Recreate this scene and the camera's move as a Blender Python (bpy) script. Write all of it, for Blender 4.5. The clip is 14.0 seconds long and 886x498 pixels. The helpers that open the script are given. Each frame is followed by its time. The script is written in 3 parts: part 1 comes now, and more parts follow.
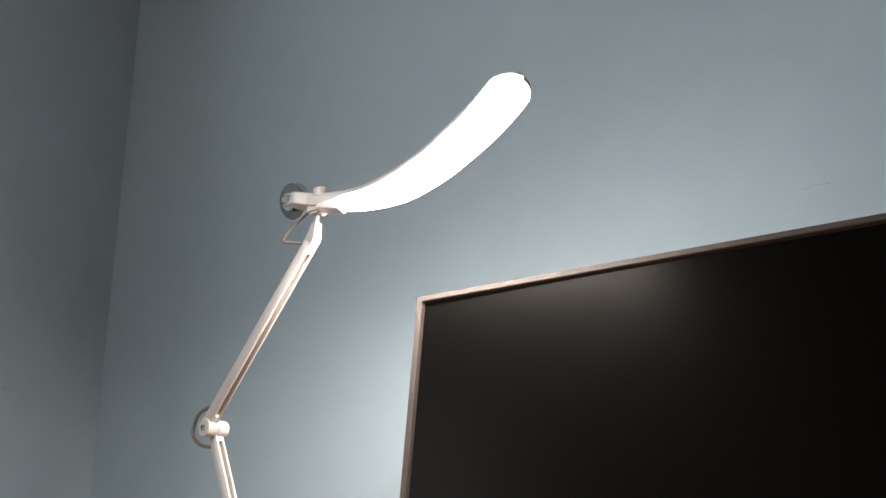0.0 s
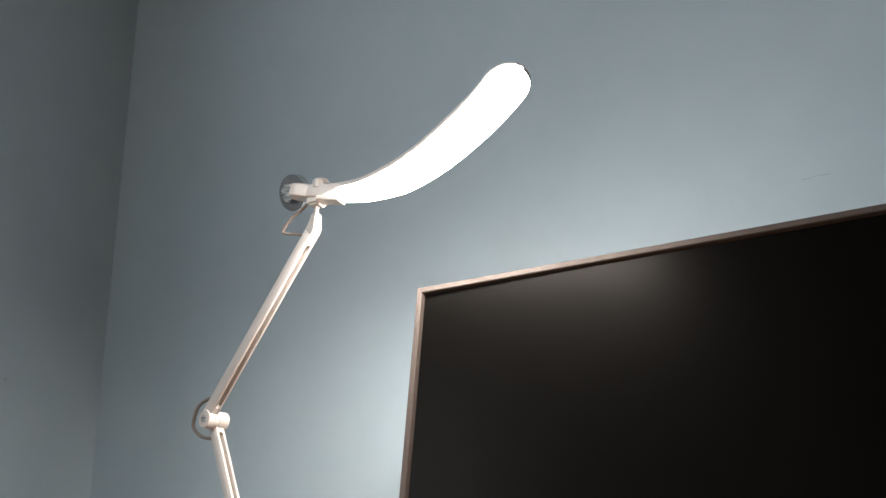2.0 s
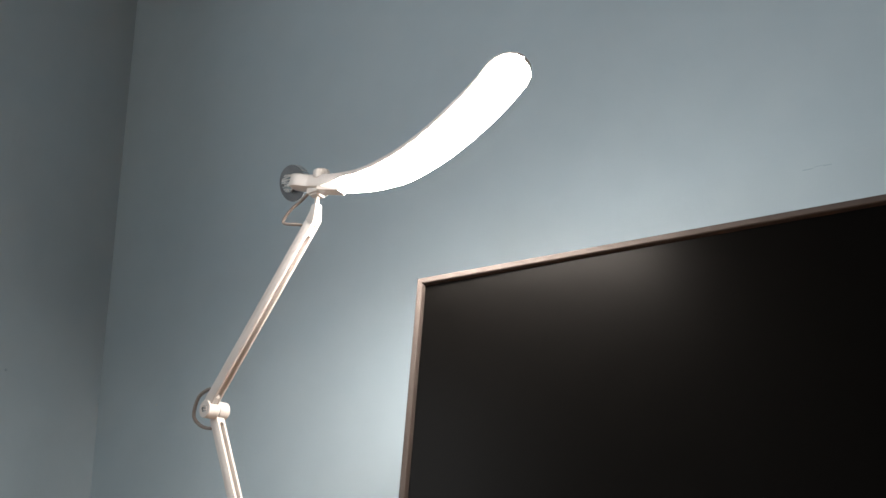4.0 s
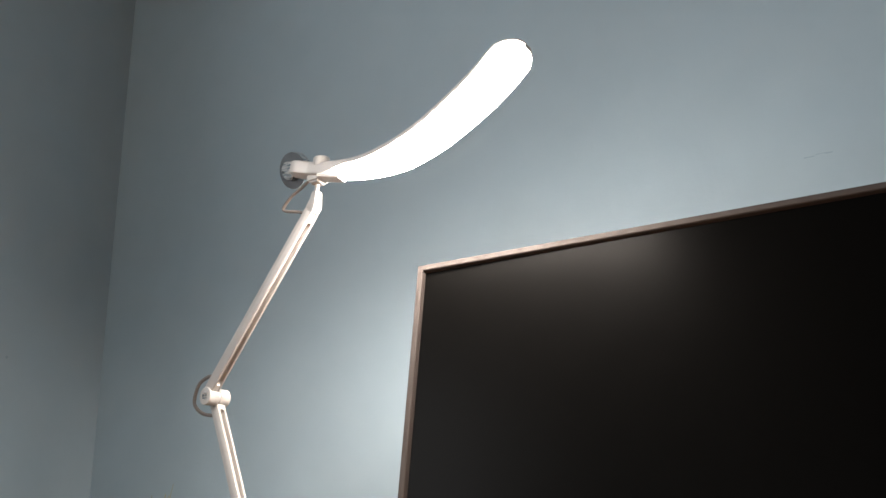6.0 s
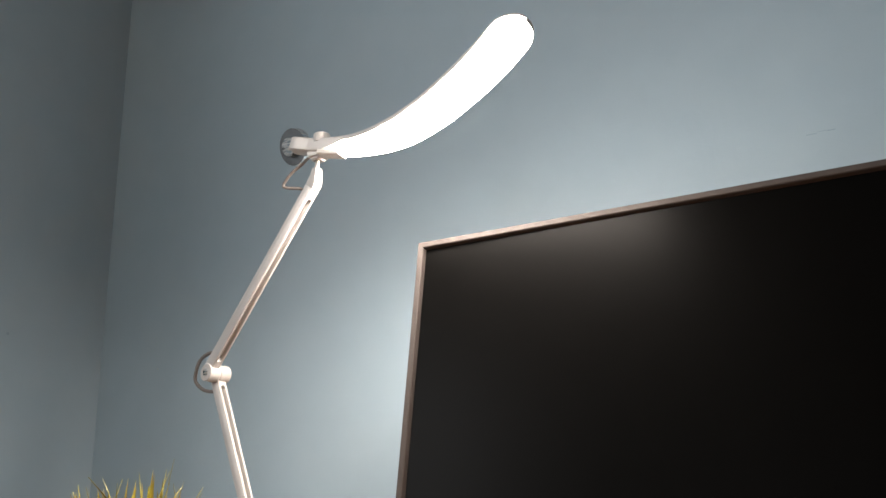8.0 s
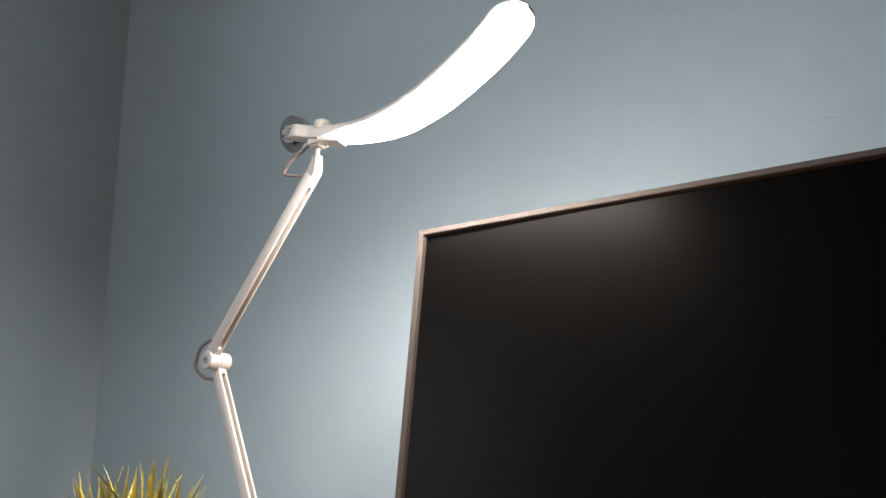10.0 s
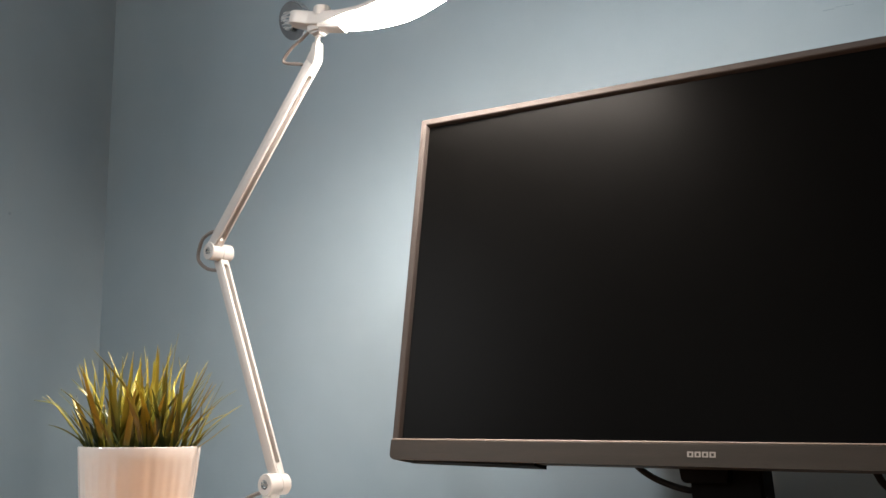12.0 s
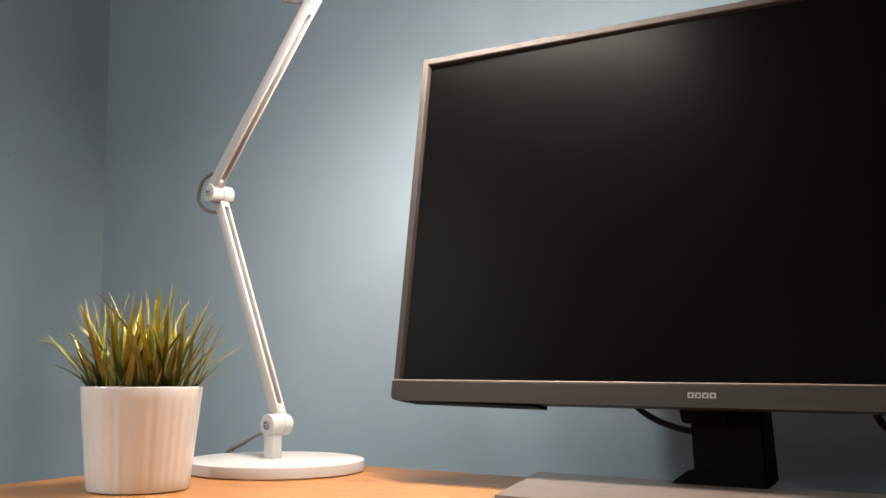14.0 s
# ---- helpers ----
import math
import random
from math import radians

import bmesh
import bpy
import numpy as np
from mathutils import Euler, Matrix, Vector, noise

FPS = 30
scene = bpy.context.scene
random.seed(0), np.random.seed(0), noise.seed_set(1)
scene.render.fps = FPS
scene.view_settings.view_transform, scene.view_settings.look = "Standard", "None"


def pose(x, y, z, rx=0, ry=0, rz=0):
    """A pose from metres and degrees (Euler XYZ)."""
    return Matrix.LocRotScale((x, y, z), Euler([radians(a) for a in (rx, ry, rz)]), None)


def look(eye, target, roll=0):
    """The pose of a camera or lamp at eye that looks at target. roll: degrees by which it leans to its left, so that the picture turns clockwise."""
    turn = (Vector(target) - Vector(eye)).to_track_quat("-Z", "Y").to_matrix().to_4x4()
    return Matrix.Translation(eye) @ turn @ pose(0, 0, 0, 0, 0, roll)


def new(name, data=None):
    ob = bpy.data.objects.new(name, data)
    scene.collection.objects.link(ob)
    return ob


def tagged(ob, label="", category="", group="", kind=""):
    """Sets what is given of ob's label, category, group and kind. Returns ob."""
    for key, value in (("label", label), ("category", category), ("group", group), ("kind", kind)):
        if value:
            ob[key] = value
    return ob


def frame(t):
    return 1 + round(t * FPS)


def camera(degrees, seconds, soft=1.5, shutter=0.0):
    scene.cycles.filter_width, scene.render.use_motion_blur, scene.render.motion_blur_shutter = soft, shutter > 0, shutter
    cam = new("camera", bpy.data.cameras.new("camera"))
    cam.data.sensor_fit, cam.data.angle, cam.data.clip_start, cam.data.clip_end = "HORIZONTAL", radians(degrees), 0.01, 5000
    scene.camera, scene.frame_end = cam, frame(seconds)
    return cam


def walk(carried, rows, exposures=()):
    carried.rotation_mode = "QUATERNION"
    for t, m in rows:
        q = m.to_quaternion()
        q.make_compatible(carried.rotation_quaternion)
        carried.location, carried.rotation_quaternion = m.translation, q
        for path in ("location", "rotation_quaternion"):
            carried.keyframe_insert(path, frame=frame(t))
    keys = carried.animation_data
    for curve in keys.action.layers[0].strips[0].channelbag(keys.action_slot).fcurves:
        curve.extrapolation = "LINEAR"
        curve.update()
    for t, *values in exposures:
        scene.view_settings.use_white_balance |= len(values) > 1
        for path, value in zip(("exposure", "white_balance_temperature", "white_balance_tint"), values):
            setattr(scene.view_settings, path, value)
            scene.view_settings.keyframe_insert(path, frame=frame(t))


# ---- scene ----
cam = camera(50.83, 14.0)

# the camera tilts down almost on one spot; it looks at the corner of the desk
EYE = (0.0, 0.0, 0.88)
TURNS = [  # seconds, yaw, pitch, roll, and how far the eye has drifted back and up
    (0.0, 30.41, 20.51, -0.39, 0.0160, -0.0265, 0.0188), (0.5, 30.41, 20.36, -0.39, 0.0158, -0.0262, 0.0186),
    (1.0, 30.41, 20.26, -0.40, 0.0157, -0.0260, 0.0184), (1.5, 30.41, 20.12, -0.42, 0.0156, -0.0257, 0.0183),
    (2.0, 30.41, 20.02, -0.44, 0.0154, -0.0255, 0.0181), (2.5, 30.41, 19.92, -0.44, 0.0153, -0.0253, 0.0180),
    (3.0, 30.42, 19.78, -0.42, 0.0151, -0.0250, 0.0178), (5.5, 30.46, 18.97, -0.37, 0.0141, -0.0234, 0.0166),
    (6.0, 30.47, 18.78, -0.34, 0.0139, -0.0230, 0.0163), (6.5, 30.48, 18.60, -0.32, 0.0137, -0.0227, 0.0161),
    (7.0, 30.49, 18.40, -0.32, 0.0135, -0.0223, 0.0158), (7.2, 30.49, 18.36, -0.31, 0.0134, -0.0222, 0.0157),
    (7.3, 30.50, 17.72, -0.29, 0.0126, -0.0209, 0.0148), (7.5, 30.51, 17.65, -0.28, 0.0125, -0.0207, 0.0147),
    (8.0, 30.51, 17.48, -0.22, 0.0123, -0.0204, 0.0145), (10.5, 30.54, 16.59, -0.15, 0.0112, -0.0186, 0.0132),
    (11.0, 30.54, 16.30, -0.12, 0.0109, -0.0180, 0.0128), (11.2, 30.55, 15.99, -0.11, 0.0105, -0.0174, 0.0123),
    (11.5, 30.62, 14.47, -0.05, 0.0087, -0.0143, 0.0102), (11.8, 30.68, 12.30, 0.05, 0.0060, -0.0099, 0.0070),
    (12.0, 30.72, 10.67, 0.13, 0.0040, -0.0066, 0.0047), (12.2, 30.76, 9.07, 0.20, 0.0021, -0.0034, 0.0024),
    (12.3, 30.77, 8.49, 0.22, 0.0013, -0.0022, 0.0016), (12.5, 30.79, 7.92, 0.24, 0.0007, -0.0011, 0.0008),
    (13.0, 30.80, 7.64, 0.26, 0.0003, -0.0005, 0.0004), (13.5, 30.80, 7.52, 0.28, 0.0002, -0.0003, 0.0002),
    (14.0, 30.80, 7.39, 0.30, 0.0, 0.0, 0.0)]
walk(cam, [(t, pose(EYE[0] + dx, EYE[1] + dy, EYE[2] + dz, 90 + p, 0, y) @ pose(0, 0, 0, 0, 0, r)) for t, y, p, r, dx, dy, dz in TURNS],
     exposures=[(0.0, 0.2), (14.0, 0.2)])

# ---- light: the desk lamp, dim side window daylight, plus added fill behind the camera ----
world = bpy.data.worlds.new("world")
world.use_nodes = True
scene.world = world
wn, wl = world.node_tree.nodes, world.node_tree.links
sky = wn.new("ShaderNodeTexSky")
sky.sky_type, sky.sun_disc = "NISHITA", False
sky.sun_elevation, sky.sun_rotation = radians(12), radians(150)
wl.new(sky.outputs["Color"], wn["Background"].inputs["Color"])
wn["Background"].inputs["Strength"].default_value = 0.08
LAMP_POWER = 205.0
WEST_POWER, SOUTH_POWER = 37.0, 10.0  # narrow window at the side; added high fill opening behind the camera

# ---- materials ----


def material(name, color, rough=0.5, metal=0.0, spec=0.5, coat=0.0):
    m = bpy.data.materials.new(name)
    m.use_nodes = True
    b = m.node_tree.nodes["Principled BSDF"]
    b.inputs["Base Color"].default_value = (*color, 1)
    b.inputs["Roughness"].default_value = rough
    b.inputs["Metallic"].default_value = metal
    b.inputs["Specular IOR Level"].default_value = spec
    b.inputs["Coat Weight"].default_value = coat
    return m


def varied(m, low, high, scale, rough=None, bump=0.0, bump_scale=None, stretch=(1, 1, 1), detail=5.0, distance=0.001, second=None):
    """Colour between low and high by two noises, roughness by a third, and fine relief."""
    nt = m.node_tree
    n, l = nt.nodes, nt.links
    b = n["Principled BSDF"]
    co = n.new("ShaderNodeTexCoord")
    mp = n.new("ShaderNodeMapping")
    mp.inputs["Scale"].default_value = stretch
    l.new(co.outputs["Object"], mp.inputs["Vector"])
    n1 = n.new("ShaderNodeTexNoise")
    n1.inputs["Scale"].default_value, n1.inputs["Detail"].default_value = scale, detail
    l.new(mp.outputs["Vector"], n1.inputs["Vector"])
    n2 = n.new("ShaderNodeTexNoise")
    n2.inputs["Scale"].default_value, n2.inputs["Detail"].default_value = second or scale * 9, 3
    l.new(mp.outputs["Vector"], n2.inputs["Vector"])
    mix = n.new("ShaderNodeMath")
    mix.operation = "MULTIPLY_ADD"
    mix.inputs[1].default_value = 0.35
    half = n.new("ShaderNodeMath")
    half.operation = "MULTIPLY"
    half.inputs[1].default_value = 0.65
    l.new(n1.outputs["Fac"], half.inputs[0])
    l.new(n2.outputs["Fac"], mix.inputs[0])
    l.new(half.outputs[0], mix.inputs[2])
    ramp = n.new("ShaderNodeValToRGB")
    ramp.color_ramp.elements[0].position, ramp.color_ramp.elements[1].position = 0.3, 0.7
    ramp.color_ramp.elements[0].color, ramp.color_ramp.elements[1].color = (*low, 1), (*high, 1)
    l.new(mix.outputs[0], ramp.inputs["Fac"])
    l.new(ramp.outputs["Color"], b.inputs["Base Color"])
    if rough:
        rg = n.new("ShaderNodeMapRange")
        rg.inputs["From Min"].default_value, rg.inputs["From Max"].default_value = 0.3, 0.7
        rg.inputs["To Min"].default_value, rg.inputs["To Max"].default_value = rough
        l.new(n1.outputs["Fac"], rg.inputs["Value"])
        l.new(rg.outputs["Result"], b.inputs["Roughness"])
    if bump:
        n3 = n.new("ShaderNodeTexNoise")
        n3.inputs["Scale"].default_value, n3.inputs["Detail"].default_value = bump_scale or scale * 20, 4
        l.new(mp.outputs["Vector"], n3.inputs["Vector"])
        bp = n.new("ShaderNodeBump")
        bp.inputs["Strength"].default_value, bp.inputs["Distance"].default_value = bump, distance
        l.new(n3.outputs["Fac"], bp.inputs["Height"])
        l.new(bp.outputs["Normal"], b.inputs["Normal"])
    return m


MAT_WALL = varied(material("blue_wall_paint", (0.3, 0.4, 0.45), 0.45), (0.304, 0.395, 0.455), (0.346, 0.438, 0.496), 2.2,
                  rough=(0.52, 0.66), bump=0.25, bump_scale=160, second=14, distance=0.0006)


def uneven(m, scale, stretch, depth, strength):
    """Adds broad unevenness of hand-rolled plaster under the fine relief."""
    n, l = m.node_tree.nodes, m.node_tree.links
    b = n["Principled BSDF"]
    fine = b.inputs["Normal"].links[0].from_node
    co, mp, noi, bp = n.new("ShaderNodeTexCoord"), n.new("ShaderNodeMapping"), n.new("ShaderNodeTexNoise"), n.new("ShaderNodeBump")
    mp.inputs["Rotation"].default_value = (0, radians(24), 0)
    mp.inputs["Scale"].default_value = stretch
    noi.inputs["Scale"].default_value, noi.inputs["Detail"].default_value, noi.inputs["Distortion"].default_value = scale, 3, 0.6
    bp.inputs["Strength"].default_value, bp.inputs["Distance"].default_value = strength, depth
    l.new(co.outputs["Object"], mp.inputs["Vector"])
    l.new(mp.outputs["Vector"], noi.inputs["Vector"])
    l.new(noi.outputs["Fac"], bp.inputs["Height"])
    l.new(bp.outputs["Normal"], fine.inputs["Normal"])


uneven(MAT_WALL, 5.0, (1.6, 1.6, 0.55), 0.006, 0.5)
# unseen walls: dark only to keep bounced light off screen and back wall
MAT_LOWBOUNCE = varied(material("low_bounce_unseen_wall", (0.1, 0.09, 0.085), 0.7), (0.085, 0.078, 0.073), (0.11, 0.102, 0.096), 2.2, bump=0.25, bump_scale=160, second=14, distance=0.0006)
MAT_CEIL = varied(material("ceiling_paint", (0.8, 0.8, 0.78), 0.8), (0.76, 0.76, 0.74), (0.82, 0.82, 0.8), 3, bump=0.2, bump_scale=120)
MAT_FLOOR = varied(material("floor_boards", (0.3, 0.2, 0.12), 0.5), (0.07, 0.045, 0.03), (0.13, 0.085, 0.055), 3, rough=(0.35, 0.55),
                   stretch=(12, 1, 1), bump=0.2)
MAT_DESK = varied(material("oiled_beech", (0.5, 0.26, 0.09), 0.4), (0.335, 0.135, 0.036), (0.48, 0.218, 0.066), 5, rough=(0.32, 0.48),
                  stretch=(1, 14, 14), bump=0.15, bump_scale=60, second=30, distance=0.0005)
MAT_LAMP = varied(material("white_lamp_lacquer", (0.8, 0.79, 0.76), 0.35), (0.49, 0.475, 0.46), (0.53, 0.515, 0.50), 25, rough=(0.3, 0.42),
                  bump=0.1, bump_scale=900, distance=0.0002)
MAT_GROOVE = varied(material("shaded_groove_plastic", (0.45, 0.36, 0.29), 0.5), (0.24, 0.215, 0.195), (0.31, 0.285, 0.265), 40)
MAT_STEEL = varied(material("brushed_steel", (0.6, 0.6, 0.6), 0.3, 1.0), (0.55, 0.55, 0.55), (0.68, 0.68, 0.68), 60, rough=(0.2, 0.35), stretch=(1, 1, 8))
MAT_RING = varied(material("dark_anodised_ring", (0.12, 0.13, 0.14), 0.4, 0.6), (0.10, 0.11, 0.12), (0.15, 0.16, 0.17), 90, rough=(0.3, 0.45))
MAT_CABLE = varied(material("grey_braided_cable", (0.32, 0.28, 0.25), 0.7), (0.15, 0.132, 0.12), (0.25, 0.22, 0.20), 500, bump=0.5, bump_scale=900)
MAT_BLACKCABLE = varied(material("black_cable_rubber", (0.004, 0.004, 0.004), 0.6, spec=0.15), (0.003, 0.003, 0.003), (0.006, 0.006, 0.006), 80)
MAT_BEZEL = varied(material("bronze_grey_bezel", (0.12, 0.105, 0.095), 0.36, 0.1, spec=0.12), (0.034, 0.028, 0.026), (0.044, 0.037, 0.034), 8, rough=(0.52, 0.62),
                   stretch=(1, 12, 12), bump=0.08, bump_scale=700, distance=0.0002)
MAT_CHIN = varied(material("grey_brown_chin", (0.09, 0.08, 0.07), 0.42, 0.0, spec=0.14), (0.021, 0.018, 0.0145), (0.028, 0.024, 0.020), 12, rough=(0.40, 0.50),
                  stretch=(1, 10, 10), bump=0.08, bump_scale=600, distance=0.0002)
MAT_SCREEN = varied(material("matt_black_screen", (0.002, 0.002, 0.002), 0.36, spec=0.023), (0.0007, 0.0006, 0.0005), (0.001, 0.0009, 0.0008), 30,
                    rough=(0.335, 0.345), bump=0.02, bump_scale=2500, distance=0.0001)
MAT_BLACK = varied(material("black_moulded_plastic", (0.002, 0.002, 0.002), 0.5, spec=0.03), (0.0012, 0.0012, 0.0012), (0.0024, 0.0024, 0.0022), 40, rough=(0.42, 0.58),
                   bump=0.1, bump_scale=900, distance=0.0002)
MAT_TRAY = varied(material("brushed_stand_tray", (0.3, 0.25, 0.21), 0.38, 0.35), (0.19, 0.15, 0.125), (0.25, 0.2, 0.17), 10, rough=(0.32, 0.45),
                  stretch=(1, 18, 18))
MAT_MARK = material("pale_mark_print", (0.2, 0.185, 0.165), 0.45)
MAT_POT = varied(material("glazed_white_pot", (0.8, 0.78, 0.74), 0.1, spec=0.55, coat=0.25), (0.60, 0.585, 0.56), (0.65, 0.635, 0.61), 20, rough=(0.10, 0.16))
MAT_SOIL = varied(material("dark_soil_filler", (0.05, 0.04, 0.03), 0.9), (0.03, 0.025, 0.018), (0.08, 0.065, 0.045), 150, bump=0.8, distance=0.004)
MAT_WALLSPOT = material("scuff_grey", (0.262, 0.345, 0.40), 0.6)
MAT_CHIP = material("paint_chip", (0.42, 0.45, 0.42), 0.7)


def leaf_material():
    m = material("plastic_grass", (0.2, 0.2, 0.03), 0.36)
    n, l = m.node_tree.nodes, m.node_tree.links
    b = n["Principled BSDF"]
    info, geo = n.new("ShaderNodeObjectInfo"), n.new("ShaderNodeNewGeometry")
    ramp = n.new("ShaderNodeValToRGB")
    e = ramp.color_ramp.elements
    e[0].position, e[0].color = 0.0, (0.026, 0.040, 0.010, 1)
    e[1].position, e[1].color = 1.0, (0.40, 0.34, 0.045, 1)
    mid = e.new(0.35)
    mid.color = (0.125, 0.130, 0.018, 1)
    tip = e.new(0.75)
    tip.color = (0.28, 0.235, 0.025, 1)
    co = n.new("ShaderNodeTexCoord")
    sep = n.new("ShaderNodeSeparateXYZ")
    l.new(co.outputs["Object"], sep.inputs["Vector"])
    up = n.new("ShaderNodeMapRange")  # blade colour runs from dark green at the base to yellow at the tip
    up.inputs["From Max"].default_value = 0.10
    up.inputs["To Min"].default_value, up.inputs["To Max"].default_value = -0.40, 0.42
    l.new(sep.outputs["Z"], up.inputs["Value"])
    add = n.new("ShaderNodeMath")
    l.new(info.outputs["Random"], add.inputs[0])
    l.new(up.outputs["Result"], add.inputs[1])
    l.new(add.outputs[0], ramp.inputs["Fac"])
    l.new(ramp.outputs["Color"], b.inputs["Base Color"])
    noi = n.new("ShaderNodeTexNoise")
    noi.inputs["Scale"].default_value = 300
    l.new(co.outputs["Object"], noi.inputs["Vector"])
    bp = n.new("ShaderNodeBump")
    bp.inputs["Strength"].default_value, bp.inputs["Distance"].default_value = 0.3, 0.0005
    l.new(noi.outputs["Fac"], bp.inputs["Height"])
    l.new(bp.outputs["Normal"], b.inputs["Normal"])
    return m


MAT_LEAF = leaf_material()
MAT_GLOW = bpy.data.materials.new("lit_diffuser")
MAT_GLOW.use_nodes = True
gb = MAT_GLOW.node_tree.nodes["Principled BSDF"]
gb.inputs["Base Color"].default_value = (0.85, 0.83, 0.8, 1)
gb.inputs["Emission Color"].default_value = (1.0, 0.88, 0.78, 1)
gb.inputs["Emission Strength"].default_value = LAMP_POWER

# ---- mesh helpers ----


def finish(name, bm, mat, parent=None, label="", smooth=35):
    bmesh.ops.recalc_face_normals(bm, faces=bm.faces)
    me = bpy.data.meshes.new(name)
    bm.to_mesh(me)
    bm.free()
    me.materials.append(mat)
    for p in me.polygons:
        p.use_smooth = True
    me.set_sharp_from_angle(angle=radians(smooth))
    ob = new(name, me)
    if parent:
        ob.parent = parent
        ob.matrix_parent_inverse = parent.matrix_basis.inverted()
    if label:
        tagged(ob, label)
    return ob


def part(name, bm, mat, parent, label="", smooth=35):
    return finish(name, bm, mat, parent, label, smooth)


def thing(name, place, label, category, group=""):
    ob = new(name)
    ob.empty_display_size = 0.05
    ob.matrix_basis = Matrix.Translation(place)
    return tagged(ob, label, category, group)


def box(x0, x1, y0, y1, z0, z1, bevel=0.0, seg=2, m=None, bm=None):
    """A block with rounded edges, turned by m; added to bm where one is given."""
    b = bmesh.new()
    bmesh.ops.create_cube(b, size=1.0)
    for vert in b.verts:
        vert.co = Vector(((x0 + x1) / 2 + vert.co.x * (x1 - x0), (y0 + y1) / 2 + vert.co.y * (y1 - y0), (z0 + z1) / 2 + vert.co.z * (z1 - z0)))
    if bevel:
        bmesh.ops.bevel(b, geom=b.edges[:], offset=bevel, segments=seg, profile=0.5, affect="EDGES")
    if m:
        b.transform(m)
    return join(bm, b)


def join(bm, b):
    if bm is None:
        return b
    me = bpy.data.meshes.new("join")
    b.to_mesh(me)
    b.free()
    bm.from_mesh(me)
    bpy.data.meshes.remove(me)
    return bm


def lathe(profile, seg=64, m=None, bm=None, wobble=None):
    """A solid of revolution round z from (radius, height) pairs; radius 0 closes it."""
    b = bmesh.new()
    rings = []
    for r, z in profile:
        if r <= 0:
            rings.append([b.verts.new((0, 0, z))])
        else:
            ring = []
            for i in range(seg):
                a = 2 * math.pi * i / seg
                rr = r * (1 + (wobble(a, z) if wobble else 0))
                ring.append(b.verts.new((rr * math.cos(a), rr * math.sin(a), z)))
            rings.append(ring)
    for lo, hi in zip(rings, rings[1:]):
        for i in range(seg):
            j = (i + 1) % seg
            if len(lo) == 1:
                b.faces.new((lo[0], hi[i], hi[j]))
            elif len(hi) == 1:
                b.faces.new((lo[i], lo[j], hi[0]))
            else:
                b.faces.new((lo[i], lo[j], hi[j], hi[i]))
    if m:
        b.transform(m)
    return join(bm, b)


def spline(points, steps=10):
    """A smooth line through the points."""
    p = [Vector(q) for q in points]
    p = [2 * p[0] - p[1]] + p + [2 * p[-1] - p[-2]]
    out = []
    for i in range(1, len(p) - 2):
        a, b, c, d = p[i - 1:i + 3]
        for k in range(steps):
            t = k / steps
            out.append(0.5 * (2 * b + (c - a) * t + (2 * a - 5 * b + 4 * c - d) * t * t + (3 * b - a - 3 * c + d) * t ** 3))
    out.append(p[-2])
    return out


def tube(points, radius, seg=10, steps=10, bm=None):
    line = spline(points, steps)
    b = bmesh.new()
    rings, side = [], None
    for i, q in enumerate(line):
        d = (line[min(i + 1, len(line) - 1)] - line[max(i - 1, 0)]).normalized()
        side = d.orthogonal().normalized() if side is None else (side - d * side.dot(d)).normalized()
        up = d.cross(side)
        rings.append([b.verts.new(q + radius * (math.cos(2 * math.pi * k / seg) * side + math.sin(2 * math.pi * k / seg) * up)) for k in range(seg)])
    for lo, hi in zip(rings, rings[1:]):
        for k in range(seg):
            b.faces.new((lo[k], lo[(k + 1) % seg], hi[(k + 1) % seg], hi[k]))
    b.faces.new(rings[0][::-1])
    b.faces.new(rings[-1])
    return join(bm, b)


def basis(origin, x, y, z):
    """The pose whose axes are x, y and z at origin."""
    m = Matrix.Identity(4)
    for k, axis in enumerate((x, y, z)):
        for i in range(3):
            m[i][k] = axis[i]
    return Matrix.Translation(origin) @ m


# ---- the room ----
WX0, WX1, WY0, WY1, ZC = -1.602, 3.3, -3.4, 1.30, 2.55
DESK_Z = 0.75
LEAN = 0.031  # the side wall is a little out of plumb


